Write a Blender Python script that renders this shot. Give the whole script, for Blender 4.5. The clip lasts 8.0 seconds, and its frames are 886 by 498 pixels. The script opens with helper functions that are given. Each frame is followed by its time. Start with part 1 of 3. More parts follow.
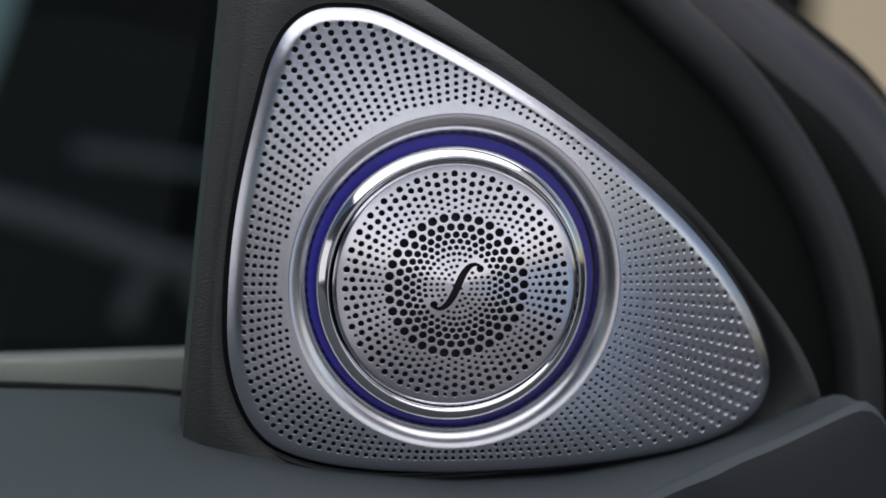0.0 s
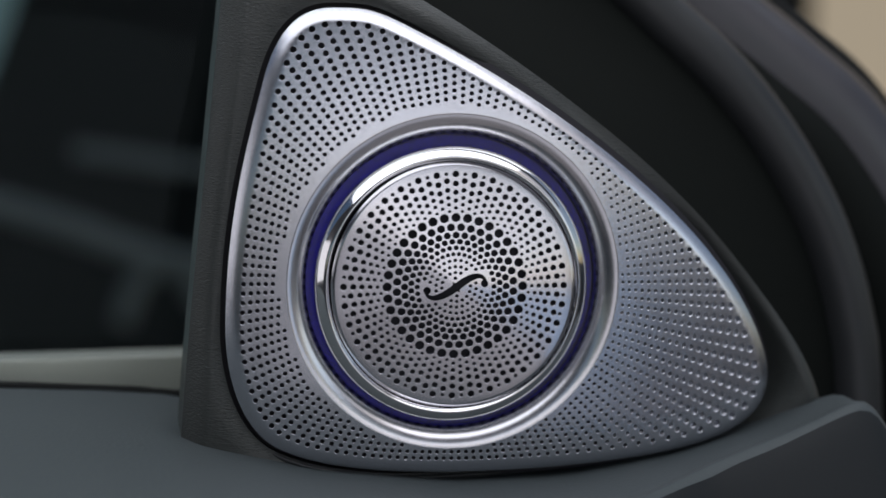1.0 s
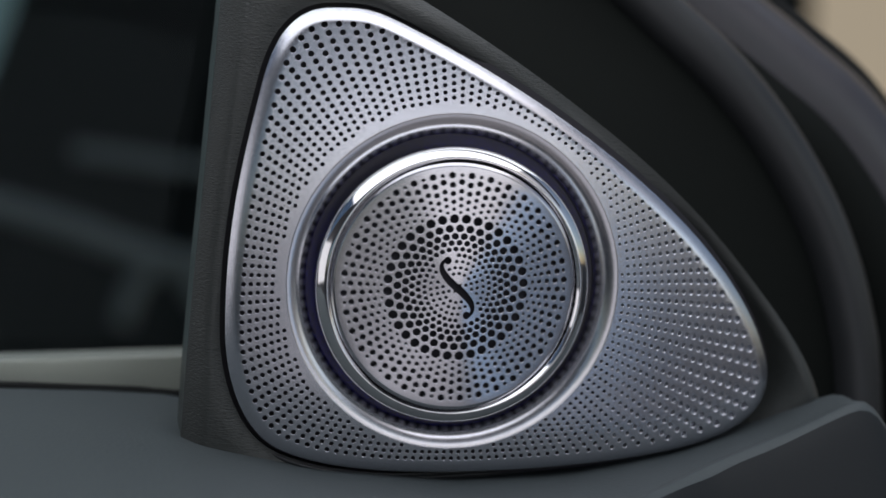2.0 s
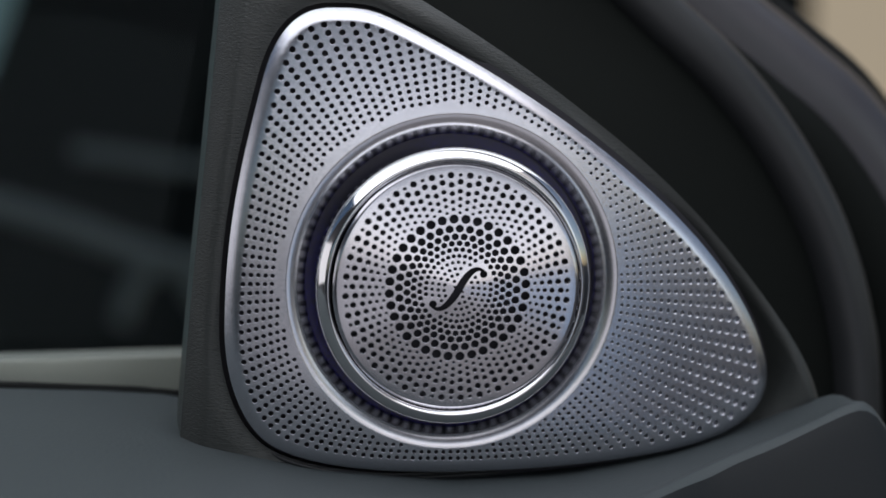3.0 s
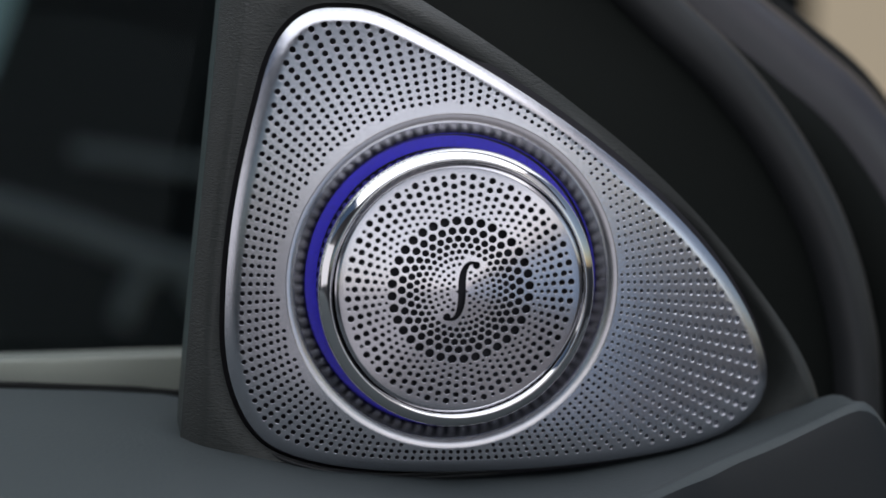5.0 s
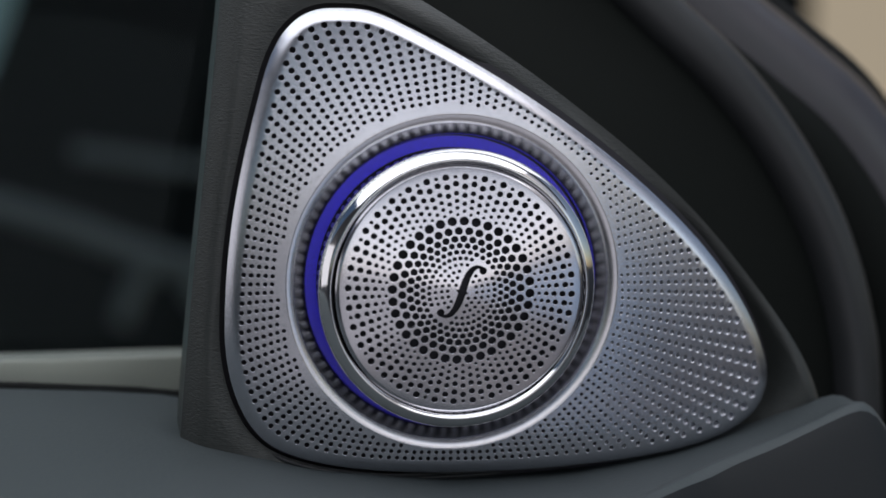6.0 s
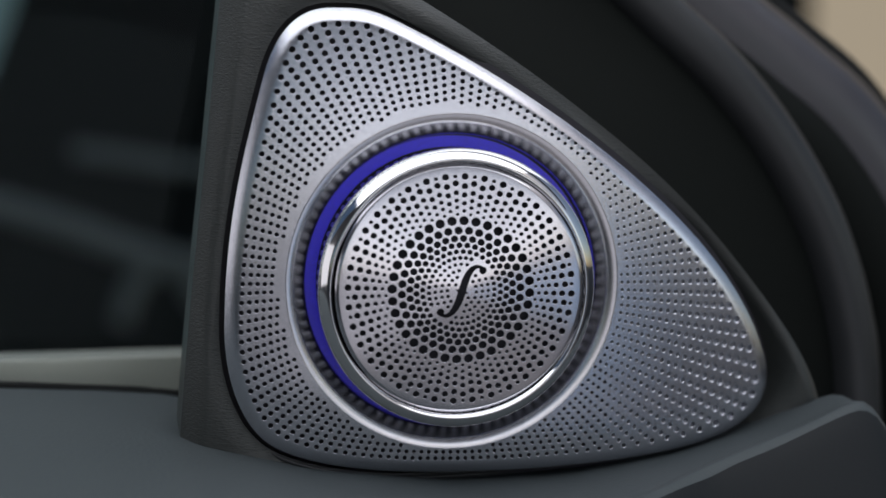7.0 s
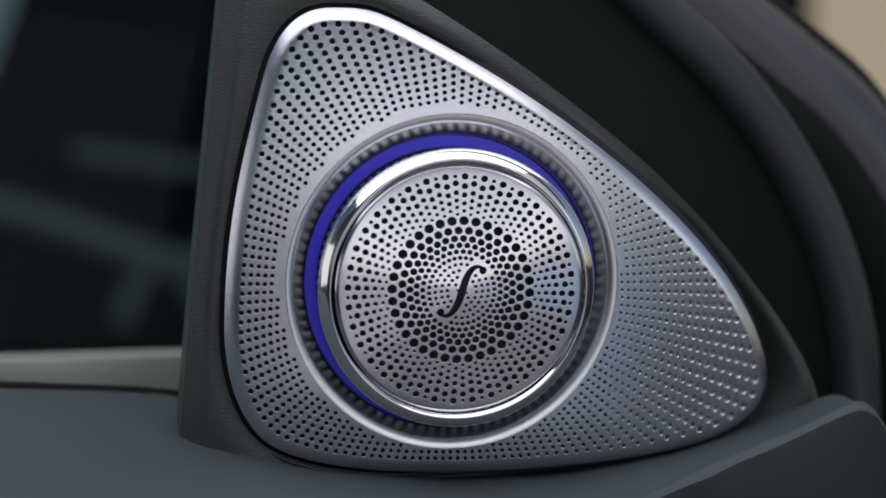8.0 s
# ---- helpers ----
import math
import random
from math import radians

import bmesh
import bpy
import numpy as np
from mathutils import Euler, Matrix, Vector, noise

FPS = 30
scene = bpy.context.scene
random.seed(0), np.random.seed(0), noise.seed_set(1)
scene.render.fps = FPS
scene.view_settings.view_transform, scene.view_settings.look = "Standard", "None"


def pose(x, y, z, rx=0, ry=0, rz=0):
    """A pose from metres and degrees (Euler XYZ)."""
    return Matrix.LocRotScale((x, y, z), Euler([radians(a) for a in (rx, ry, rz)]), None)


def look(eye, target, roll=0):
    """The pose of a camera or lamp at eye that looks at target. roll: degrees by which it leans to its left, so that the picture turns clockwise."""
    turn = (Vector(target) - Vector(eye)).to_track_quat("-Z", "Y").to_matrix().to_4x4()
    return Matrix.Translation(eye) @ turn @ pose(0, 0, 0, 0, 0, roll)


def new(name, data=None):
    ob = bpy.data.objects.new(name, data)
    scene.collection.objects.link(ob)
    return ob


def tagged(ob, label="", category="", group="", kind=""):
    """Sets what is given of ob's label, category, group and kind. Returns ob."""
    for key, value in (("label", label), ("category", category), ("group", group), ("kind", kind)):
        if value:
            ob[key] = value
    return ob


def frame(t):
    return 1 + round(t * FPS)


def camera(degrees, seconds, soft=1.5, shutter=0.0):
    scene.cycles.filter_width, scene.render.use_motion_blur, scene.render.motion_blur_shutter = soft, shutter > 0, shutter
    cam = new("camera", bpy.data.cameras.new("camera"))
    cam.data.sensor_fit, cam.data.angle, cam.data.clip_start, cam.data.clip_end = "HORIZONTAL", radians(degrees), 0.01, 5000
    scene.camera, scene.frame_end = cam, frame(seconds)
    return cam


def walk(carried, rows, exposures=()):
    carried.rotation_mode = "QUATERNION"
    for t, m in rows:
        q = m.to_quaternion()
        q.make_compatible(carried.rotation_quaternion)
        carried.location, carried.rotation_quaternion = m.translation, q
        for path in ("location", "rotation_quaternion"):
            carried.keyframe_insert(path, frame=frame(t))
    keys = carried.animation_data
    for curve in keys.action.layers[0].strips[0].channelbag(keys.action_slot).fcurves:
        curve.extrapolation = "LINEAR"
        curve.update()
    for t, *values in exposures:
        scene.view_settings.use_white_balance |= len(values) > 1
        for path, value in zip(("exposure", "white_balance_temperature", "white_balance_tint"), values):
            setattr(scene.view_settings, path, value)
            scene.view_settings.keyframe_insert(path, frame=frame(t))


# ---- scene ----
MM = 0.001
STILL = look((0.0, -0.34808, 1.03658), (0.0, 0.0, 1.0))


def aim(dx, dy=0.0):
    """The standing camera, turned by a few thousandths of a degree sideways and up."""
    return STILL @ pose(0, 0, 0, dy, dx, 0)


cam = camera(26, 8.0, soft=1.65, shutter=0.4)
cam.data.dof.use_dof = True
cam.data.dof.focus_distance = 0.348
cam.data.dof.aperture_fstop = 9.0
walk(cam, [(0.0, aim(0.084)), (0.2, aim(0.055)), (0.5, aim(0.031)), (1.5, aim(0.028)), (3.0, aim(0.004)), (3.5, aim(0.014)),
           (4.5, aim(0.010)), (6.0, aim(0.008, 0.012)), (7.0, aim(0.0)), (8.0, aim(0.0))])

# ---- world and lights ----
world = bpy.data.worlds.new("sky")
scene.world = world
world.use_nodes = True
wn = world.node_tree
sky = wn.nodes.new("ShaderNodeTexSky")
sky.sky_type = "NISHITA"
sky.sun_disc = False
sky.sun_elevation = radians(40)
sky.sun_rotation = radians(120)
wn.links.new(sky.outputs[0], wn.nodes["Background"].inputs[0])
wn.nodes["Background"].inputs[1].default_value = 0.05
scene.view_settings.exposure = 0.0


def rect_light(name, where, target, w, h, watts, colour):
    lamp = bpy.data.lights.new(name, "AREA")
    lamp.shape, lamp.size, lamp.size_y = "RECTANGLE", w, h
    lamp.energy, lamp.color = watts, colour
    ob = new(name, lamp)
    ob.matrix_world = look(where, target)
    return ob


# Added overhead lamp for the light from above; no glass roof is seen.
rect_light("overhead_fill_light", (0.0, -0.29, 1.44), (0.0, -0.29, 0.0), 0.9, 0.46, 2.3, (0.95, 0.95, 1.0))
rect_light("door_glass_light", (-0.05, 0.07, 1.34), (-0.03, -0.16, 1.0), 0.9, 0.24, 0.9, (0.94, 0.96, 1.0))
rect_light("windscreen_light", (1.04, -0.55, 1.16), (0.0, -0.50, 0.95), 0.70, 0.40, 0.43, (0.66, 0.83, 1.0))
# Three added lamps on the unseen opposite side, for the metal's reflections.
rect_light("opposite_upper_fill", (0.56, -1.47, 1.13), (0.56, 0.0, 1.13), 0.78, 0.36, 0.95, (0.98, 0.94, 1.0))
rect_light("opposite_lower_fill", (0.48, -1.47, 0.65), (0.48, 0.0, 0.65), 0.80, 0.58, 0.74, (0.97, 0.94, 1.0))
rect_light("opposite_blue_fill", (0.99, -1.47, 0.65), (0.99, 0.0, 0.65), 0.20, 0.58, 0.32, (0.42, 0.66, 1.0))
rect_light("rear_glass_light", (-1.50, -0.55, 1.14), (0.0, -0.35, 1.0), 1.2, 0.60, 1.9, (0.97, 0.95, 1.0))


# ---- materials ----
def material(name, colour, rough=0.5, metal=0.0, noise_scale=0.0, colour_var=0.0, rough_var=0.0, bump=0.0, bump_scale=400.0,
             second_scale=0.0, second_bump=0.0, coat=0.0, spec=0.5, emit=0.0, emit_colour=None, aniso=0.0, stretch=(1, 1, 1)):
    m = bpy.data.materials.new(name)
    m.use_nodes = True
    nt = m.node_tree
    b = nt.nodes["Principled BSDF"]
    b.inputs["Base Color"].default_value = (*colour, 1)
    b.inputs["Roughness"].default_value = rough
    b.inputs["Metallic"].default_value = metal
    b.inputs["Coat Weight"].default_value = coat
    b.inputs["Specular IOR Level"].default_value = spec
    if aniso:
        b.inputs["Anisotropic"].default_value = aniso
    if emit:
        b.inputs["Emission Color"].default_value = (*(emit_colour or colour), 1)
        b.inputs["Emission Strength"].default_value = emit
    if aniso:
        tg = nt.nodes.new("ShaderNodeTangent")
        tg.direction_type, tg.axis = "RADIAL", "Z"
        nt.links.new(tg.outputs[0], b.inputs["Tangent"])
        b.inputs["Anisotropic Rotation"].default_value = 0.25
    co = nt.nodes.new("ShaderNodeTexCoord")
    mp = nt.nodes.new("ShaderNodeMapping")
    mp.inputs["Scale"].default_value = stretch
    nt.links.new(co.outputs["Object"], mp.inputs[0])
    if noise_scale:
        nz = nt.nodes.new("ShaderNodeTexNoise")
        nz.inputs["Scale"].default_value = noise_scale
        nz.inputs["Detail"].default_value = 5
        nt.links.new(mp.outputs[0], nz.inputs["Vector"])
        if colour_var:
            ramp = nt.nodes.new("ShaderNodeMixRGB")
            ramp.inputs[1].default_value = (*[c * (1 - colour_var) for c in colour], 1)
            ramp.inputs[2].default_value = (*[min(1, c * (1 + colour_var)) for c in colour], 1)
            nt.links.new(nz.outputs[0], ramp.inputs[0])
            nt.links.new(ramp.outputs[0], b.inputs["Base Color"])
        if rough_var:
            mr = nt.nodes.new("ShaderNodeMapRange")
            mr.inputs[3].default_value = max(0.0, rough - rough_var)
            mr.inputs[4].default_value = min(1.0, rough + rough_var)
            nt.links.new(nz.outputs[0], mr.inputs[0])
            nt.links.new(mr.outputs[0], b.inputs["Roughness"])
    last = None
    for scale, strength, kind in ((bump_scale, bump, "grain"), (second_scale, second_bump, "cell")):
        if not strength:
            continue
        tx = nt.nodes.new("ShaderNodeTexNoise" if kind == "grain" else "ShaderNodeTexVoronoi")
        tx.inputs["Scale"].default_value = scale
        nt.links.new(mp.outputs[0], tx.inputs["Vector"])
        bp = nt.nodes.new("ShaderNodeBump")
        bp.inputs["Strength"].default_value = strength
        bp.inputs["Distance"].default_value = 0.0001
        nt.links.new(tx.outputs[0], bp.inputs["Height"])
        if last:
            nt.links.new(last.outputs[0], bp.inputs["Normal"])
        last = bp
    if last:
        nt.links.new(last.outputs[0], b.inputs["Normal"])
    return m


ALU = material("satin_aluminium", (0.69, 0.70, 0.76), 0.25, 1.0, 900, 0.03, 0.04, 0.10, 9000)
DISC_ALU = material("spun_aluminium", (0.63, 0.63, 0.675), 0.205, 1.0, 700, 0.03, 0.03, 0.0, aniso=0.6)
RECESS_ALU = material("recess_aluminium", (0.72, 0.72, 0.76), 0.25, 1.0, 500, 0.03, 0.03)
CHROME = material("polished_chrome", (0.86, 0.86, 0.87), 0.08, 1.0, 300, 0.01, 0.02)
BARREL = material("knurled_metal", (0.46, 0.46, 0.49), 0.35, 1.0, 300, 0.05, 0.05)
BLIND = material("dark_anodised", (0.34, 0.35, 0.38), 0.45, 1.0, 600, 0.08, 0.05)
MESH_BLACK = material("black_cloth", (0.024, 0.024, 0.031), 0.85, 0.0, 2500, 0.3, 0.0, 0.4, 4000)
SLOT_BLACK = material("black_plastic", (0.018, 0.017, 0.024), 0.45, 0.0, 400, 0.15, 0.08)
LOUVRE = material("dark_grey_louvre", (0.05, 0.05, 0.062), 0.35, 0.0, 400, 0.15, 0.08)
GLOW = material("blue_light_guide", (0.05, 0.04, 0.30), 0.4, 0.0, emit=1.0, emit_colour=(0.022, 0.017, 0.37))
gn = GLOW.node_tree
g_co = gn.nodes.new("ShaderNodeTexCoord")
g_sep = gn.nodes.new("ShaderNodeSeparateXYZ")
g_map = gn.nodes.new("ShaderNodeMapRange")
g_map.inputs[1].default_value, g_map.inputs[2].default_value = -0.026, 0.026
g_map.inputs[3].default_value, g_map.inputs[4].default_value = 0.6, 1.75
gn.links.new(g_co.outputs["Object"], g_sep.inputs[0])
gn.links.new(g_sep.outputs[1], g_map.inputs[0])
gn.links.new(g_map.outputs[0], gn.nodes["Principled BSDF"].inputs["Emission Strength"])
LEATHER = material("grained_leatherette", (0.036, 0.040, 0.038), 0.43, 0.0, 60, 0.15, 0.08, 1.0, 1500, 2200, 0.5, spec=0.6, stretch=(0.5, 1.9, 1))
# Shelf leatherette again, with the front face's shade put into its colour.
SHADED_FRONT = material("shaded_leatherette", (0.014, 0.017, 0.019), 0.6, 0.0, 40, 0.15, 0.08, 0.3, 1500, spec=0.3)
RUBBER_DARK = material("matt_black_rubber", (0.008, 0.009, 0.009), 0.7, 0.0, 50, 0.2, 0.1, 0.2, 700, spec=0.2)
SHOULDER = material("soft_touch_leatherette", (0.055, 0.068, 0.072), 0.6, 0.0, 25, 0.08, 0.06, 0.15, 1500, 1100, 0.3)
DARK_TRIM = material("black_trim", (0.0075, 0.0092, 0.0082), 0.8, 0.0, 40, 0.2, 0.1, 0.2, 900, spec=0.12)
RUBBER = material("black_rubber", (0.026, 0.028, 0.030), 0.42, 0.0, 50, 0.2, 0.1, 0.2, 700)
PILLAR = material("pillar_fabric", (0.040, 0.038, 0.045), 0.38, 0.0, 80, 0.15, 0.05, 0.3, 2500, spec=0.8)
TRIM_GREY = material("warm_grey_lining", (0.22, 0.21, 0.205), 0.6, 0.0, 6, 0.2, 0.1, 0.3, 300)
CARPET = material("warm_grey_carpet", (0.56, 0.51, 0.47), 0.9, 0.0, 9, 0.25, 0.05, 0.5, 400)
TAN = material("tan_reflection_block", (0.34, 0.25, 0.17), 0.55, 0.0, 20, 0.15, 0.08, 0.4, 900)
CABIN = material("cabin_lining", (0.14, 0.14, 0.15), 0.8, 0.0, 6, 0.2, 0.1, 0.3, 300)
SILL = material("satin_sill_strip", (0.42, 0.41, 0.37), 0.4, 0.3, 15, 0.06, 0.05)
STREAK_GREY = material("window_streak_grey", (0.17, 0.19, 0.18), 0.6, 0.0, 8, 0.2, 0.1)
# Near-black colour puts the darkness outside into the backdrop.
OUT_DARK = material("near_black_backdrop", (0.003, 0.0055, 0.0045), 0.9, 0.0, 2, 0.3, 0.0)
# Teal and beige backdrops emit in place of daylight falling on them.
OUT_TEAL = material("glowing_teal_wall", (0.10, 0.15, 0.16), 0.9, 0.0, 2, 0.1, 0.0, emit=0.45, emit_colour=(0.16, 0.25, 0.27))
OUT_BEIGE = material("glowing_beige_wall", (0.45, 0.38, 0.29), 0.9, 0.0, 1.5, 0.1, 0.0, emit=0.75, emit_colour=(0.42, 0.345, 0.245))
ASPHALT = material("asphalt", (0.05, 0.05, 0.05), 0.9, 0.0, 3, 0.2, 0.0, 0.4, 200)


def glass_material():
    m = bpy.data.materials.new("tinted_glass")
    m.use_nodes = True
    b = m.node_tree.nodes["Principled BSDF"]
    b.inputs["Base Color"].default_value = (0.80, 0.86, 0.84, 1)
    b.inputs["Roughness"].default_value = 0.0
    b.inputs["Transmission Weight"].default_value = 1.0
    b.inputs["IOR"].default_value = 1.45
    b.inputs["Specular IOR Level"].default_value = 0.14
    return m


GLASS = glass_material()

# ---- the panel's own space: x along the door, y up, z out of the door into the cabin; millimetres ----
PANEL = pose(0.00144, -0.00060, 0.99426, 91.101, -0.204, 10.498)


def thing(name, label, category, m=PANEL, group="", kind=""):
    ob = new(name)
    ob.empty_display_size = 0.01
    ob.matrix_world = m
    return tagged(ob, label, category, group, kind)


def part(name, bm, mat, parent=None, label="", smooth=True, m=None):
    """Links a bmesh, in millimetres, as one mesh object."""
    me = bpy.data.meshes.new(name)
    bmesh.ops.scale(bm, vec=(MM, MM, MM), verts=bm.verts)
    bm.normal_update()
    bm.to_mesh(me)
    bm.free()
    me.materials.append(mat)
    if smooth:
        me.polygons.foreach_set("use_smooth", [True] * len(me.polygons))
    ob = new(name, me)
    if parent:
        ob.parent = parent
    if m is not None:
        ob.matrix_world = m
    return tagged(ob, label)


def lathe(profile, segs=160, closed=False):
    """A surface turned round z from (radius, height) pairs."""
    bm = bmesh.new()
    rings = []
    for r, h in profile:
        rings.append([bm.verts.new((r * math.cos(2 * math.pi * i / segs), r * math.sin(2 * math.pi * i / segs), h)) for i in range(segs)])
    pairs = list(zip(rings, rings[1:])) + ([(rings[-1], rings[0])] if closed else [])
    for a, b in pairs:
        for i in range(segs):
            j = (i + 1) % segs
            bm.faces.new((a[i], a[j], b[j], b[i]))
    bmesh.ops.recalc_face_normals(bm, faces=bm.faces)
    return bm


def rounded(profile, steps=4):
    """Softens a profile's corners (Chaikin)."""
    for _ in range(steps):
        out = [profile[0]]
        for (a, b), (c, d) in zip(profile, profile[1:]):
            out += [(a * 0.75 + c * 0.25, b * 0.75 + d * 0.25), (a * 0.25 + c * 0.75, b * 0.25 + d * 0.75)]
        profile = out + [profile[-1]]
    return profile


def bezier_loop(knots, per=20):
    """A closed smooth outline through knots (x, y, direction in degrees, reach back, reach on)."""
    out = []
    for (x0, y0, a0, _, f0), (x1, y1, a1, b1, _) in zip(knots, knots[1:] + knots[:1]):
        p = np.array([[x0, y0], [x0 + f0 * math.cos(radians(a0)), y0 + f0 * math.sin(radians(a0))],
                      [x1 - b1 * math.cos(radians(a1)), y1 - b1 * math.sin(radians(a1))], [x1, y1]])
        for k in range(per):
            t = k / per
            out.append((1 - t) ** 3 * p[0] + 3 * t * (1 - t) ** 2 * p[1] + 3 * t * t * (1 - t) * p[2] + t ** 3 * p[3])
    return np.array(out)


def resample(loop, step):
    d = np.linalg.norm(np.roll(loop, -1, 0) - loop, axis=1)
    s = np.concatenate(([0], np.cumsum(d)))
    n = max(8, int(s[-1] / step))
    q = np.linspace(0, s[-1], n, endpoint=False)
    x = np.append(loop[:, 0], loop[0, 0])
    y = np.append(loop[:, 1], loop[0, 1])
    return np.stack([np.interp(q, s, x), np.interp(q, s, y)], 1)


def offset(loop, d):
    """The outline moved inwards by d (it runs anticlockwise)."""
    t = np.roll(loop, -1, 0) - np.roll(loop, 1, 0)
    t /= np.linalg.norm(t, axis=1)[:, None]
    return loop + d * np.stack([-t[:, 1], t[:, 0]], 1)


def distance(pts, loop):
    """How far each point lies from the outline, inside it; outside it is negative."""
    a, b = loop, np.roll(loop, -1, 0)
    ab = b - a
    best = np.full(len(pts), 1e9)
    for p, v in zip(a, ab):
        t = np.clip(((pts - p) @ v) / (v @ v), 0, 1)
        best = np.minimum(best, np.linalg.norm(pts - p - t[:, None] * v, axis=1))
    return np.where(inside(pts, loop), best, -best)


def inside(pts, loop):
    x, y = pts[:, 0], pts[:, 1]
    c = np.zeros(len(pts), bool)
    for (x0, y0), (x1, y1) in zip(loop, np.roll(loop, -1, 0)):
        if y0 != y1:
            c ^= ((y0 > y) != (y1 > y)) & (x < (x1 - x0) * (y - y0) / (y1 - y0) + x0)
    return c


def plate(name, loops, holes, height, mat, parent, label="", grid=2.0, rings=(), thick=1.0, sides=10):
    """A pressed plate with real holes. loops: the outer outline and any cut-outs; holes: (x, y, radius, countersink); height(pts): its relief."""
    from mathutils.geometry import delaunay_2d_cdt
    pts, edges = [], []

    def add_loop(loop):
        s = len(pts)
        pts.extend(map(tuple, loop))
        edges.extend((s + i, s + (i + 1) % len(loop)) for i in range(len(loop)))

    for loop in loops:
        add_loop(loop)
    ang = np.arange(sides) * 2 * math.pi / sides
    unit = np.stack([np.cos(ang), np.sin(ang)], 1)
    hs = np.array(holes).reshape(-1, 4)  # x, y, radius, width of the countersunk edge
    for x, y, r, c in hs:
        add_loop(unit * (r + c) + (x, y))
    for loop in rings:
        pts.extend(map(tuple, loop))
    lo, hi = loops[0].min(0), loops[0].max(0)
    gx, gy = np.meshgrid(np.arange(lo[0], hi[0], grid), np.arange(lo[1], hi[1], grid))
    g = np.stack([gx.ravel(), gy.ravel()], 1)
    keep = (distance(g, loops[0]) > (3.0 if rings else 0.5 * grid))
    for x, y, r, c in hs:
        keep &= (g[:, 0] - x) ** 2 + (g[:, 1] - y) ** 2 > (r + c + 0.25 * grid) ** 2
    for loop in loops[1:]:
        keep &= ~inside(g, loop)
    pts.extend(map(tuple, g[keep]))
    vs, _, fs, *_ = delaunay_2d_cdt([Vector(p) for p in pts], edges, [], 0, 1e-5)
    v2 = np.array([(p.x, p.y) for p in vs])
    tri = np.array([f for f in fs if len(f) == 3])
    mid = v2[tri].mean(1)
    ok = inside(mid, loops[0])
    for loop in loops[1:]:
        ok &= ~inside(mid, loop)
    cell = {}
    for k, (x, y, r, c) in enumerate(hs):
        for i in range(int((x - r - c) // 2), int((x + r + c) // 2) + 1):
            for j in range(int((y - r - c) // 2), int((y + r + c) // 2) + 1):
                cell.setdefault((i, j), []).append(k)
    for n in np.nonzero(ok)[0]:
        x, y = mid[n]
        for k in cell.get((int(x // 2), int(y // 2)), ()):
            if (hs[k, 0] - x) ** 2 + (hs[k, 1] - y) ** 2 < (hs[k, 2] + hs[k, 3]) ** 2 * 0.98:
                ok[n] = False
                break
    tri = tri[ok]

    def raised(p):
        return np.column_stack([p, height(p)])

    def normals(p, e=0.03):
        dx = (height(p + (e, 0)) - height(p - (e, 0))) / (2 * e)
        dy = (height(p + (0, e)) - height(p - (0, e))) / (2 * e)
        n = np.column_stack([-dx, -dy, np.ones(len(p))])
        return n / np.linalg.norm(n, axis=1)[:, None]

    used = np.unique(tri)
    remap = np.full(len(v2), -1)
    remap[used] = np.arange(len(used))
    tri = remap[tri]
    co = [raised(v2[used])]
    no = [normals(v2[used])]
    faces = [tuple(f) for f in tri]
    # turn every face towards the viewer
    p = v2[used]
    for i, (a, b, c) in enumerate(faces):
        if (p[b, 0] - p[a, 0]) * (p[c, 1] - p[a, 1]) - (p[b, 1] - p[a, 1]) * (p[c, 0] - p[a, 0]) < 0:
            faces[i] = (a, c, b)
    base = len(used)
    down = np.array([0, 0, -1.0])
    if len(hs):
        centre = np.repeat(hs[:, :2], sides, 0)
        radius = np.repeat(hs[:, 2], sides)[:, None]
        spoke = np.tile(unit, (len(hs), 1))
        edge = np.repeat(hs[:, 3], sides)[:, None]
        rim = centre + spoke * (radius + edge)
        all_top, all_flat = raised(rim), normals(rim)
        all_low = np.column_stack([centre + spoke * radius, all_top[:, 2] - edge[:, 0] * 0.9])
    for h in range(len(hs)):
        s = slice(h * sides, (h + 1) * sides)
        nr = np.column_stack([-unit, np.zeros(sides)])
        slope = np.column_stack([-unit, np.ones(sides)]) / math.sqrt(2)
        co += [all_top[s], all_low[s], all_low[s], all_low[s] + down * thick]
        no += [slope * 0.5 + all_flat[s] * 0.5, slope, nr, nr]
        for i in range(sides):
            j = (i + 1) % sides
            faces.append((base + i, base + j, base + sides + j, base + sides + i))
            faces.append((base + 2 * sides + i, base + 2 * sides + j, base + 3 * sides + j, base + 3 * sides + i))
        base += 4 * sides
    for k, loop in enumerate(loops):
        top = raised(loop)
        t = np.roll(loop, -1, 0) - np.roll(loop, 1, 0)
        t /= np.linalg.norm(t, axis=1)[:, None]
        area = 0.5 * np.sum(loop[:, 0] * np.roll(loop[:, 1], -1) - loop[:, 1] * np.roll(loop[:, 0], -1))
        sgn = (1 if area > 0 else -1) * (1 if k == 0 else -1)
        nr = sgn * np.column_stack([t[:, 1], -t[:, 0], np.zeros(len(loop))])
        co += [top, top + down * thick]
        no += [nr, nr]
        m = len(loop)
        for i in range(m):
            j = (i + 1) % m
            faces.append((base + i, base + m + i, base + m + j, base + j))
        base += 2 * m
    me = bpy.data.meshes.new(name)
    me.from_pydata(np.concatenate(co) * MM, [], faces)
    me.polygons.foreach_set("use_smooth", [True] * len(me.polygons))
    me.materials.append(mat)
    me.update()
    me.normals_split_custom_set_from_vertices(np.concatenate(no).tolist())
    ob = new(name, me)
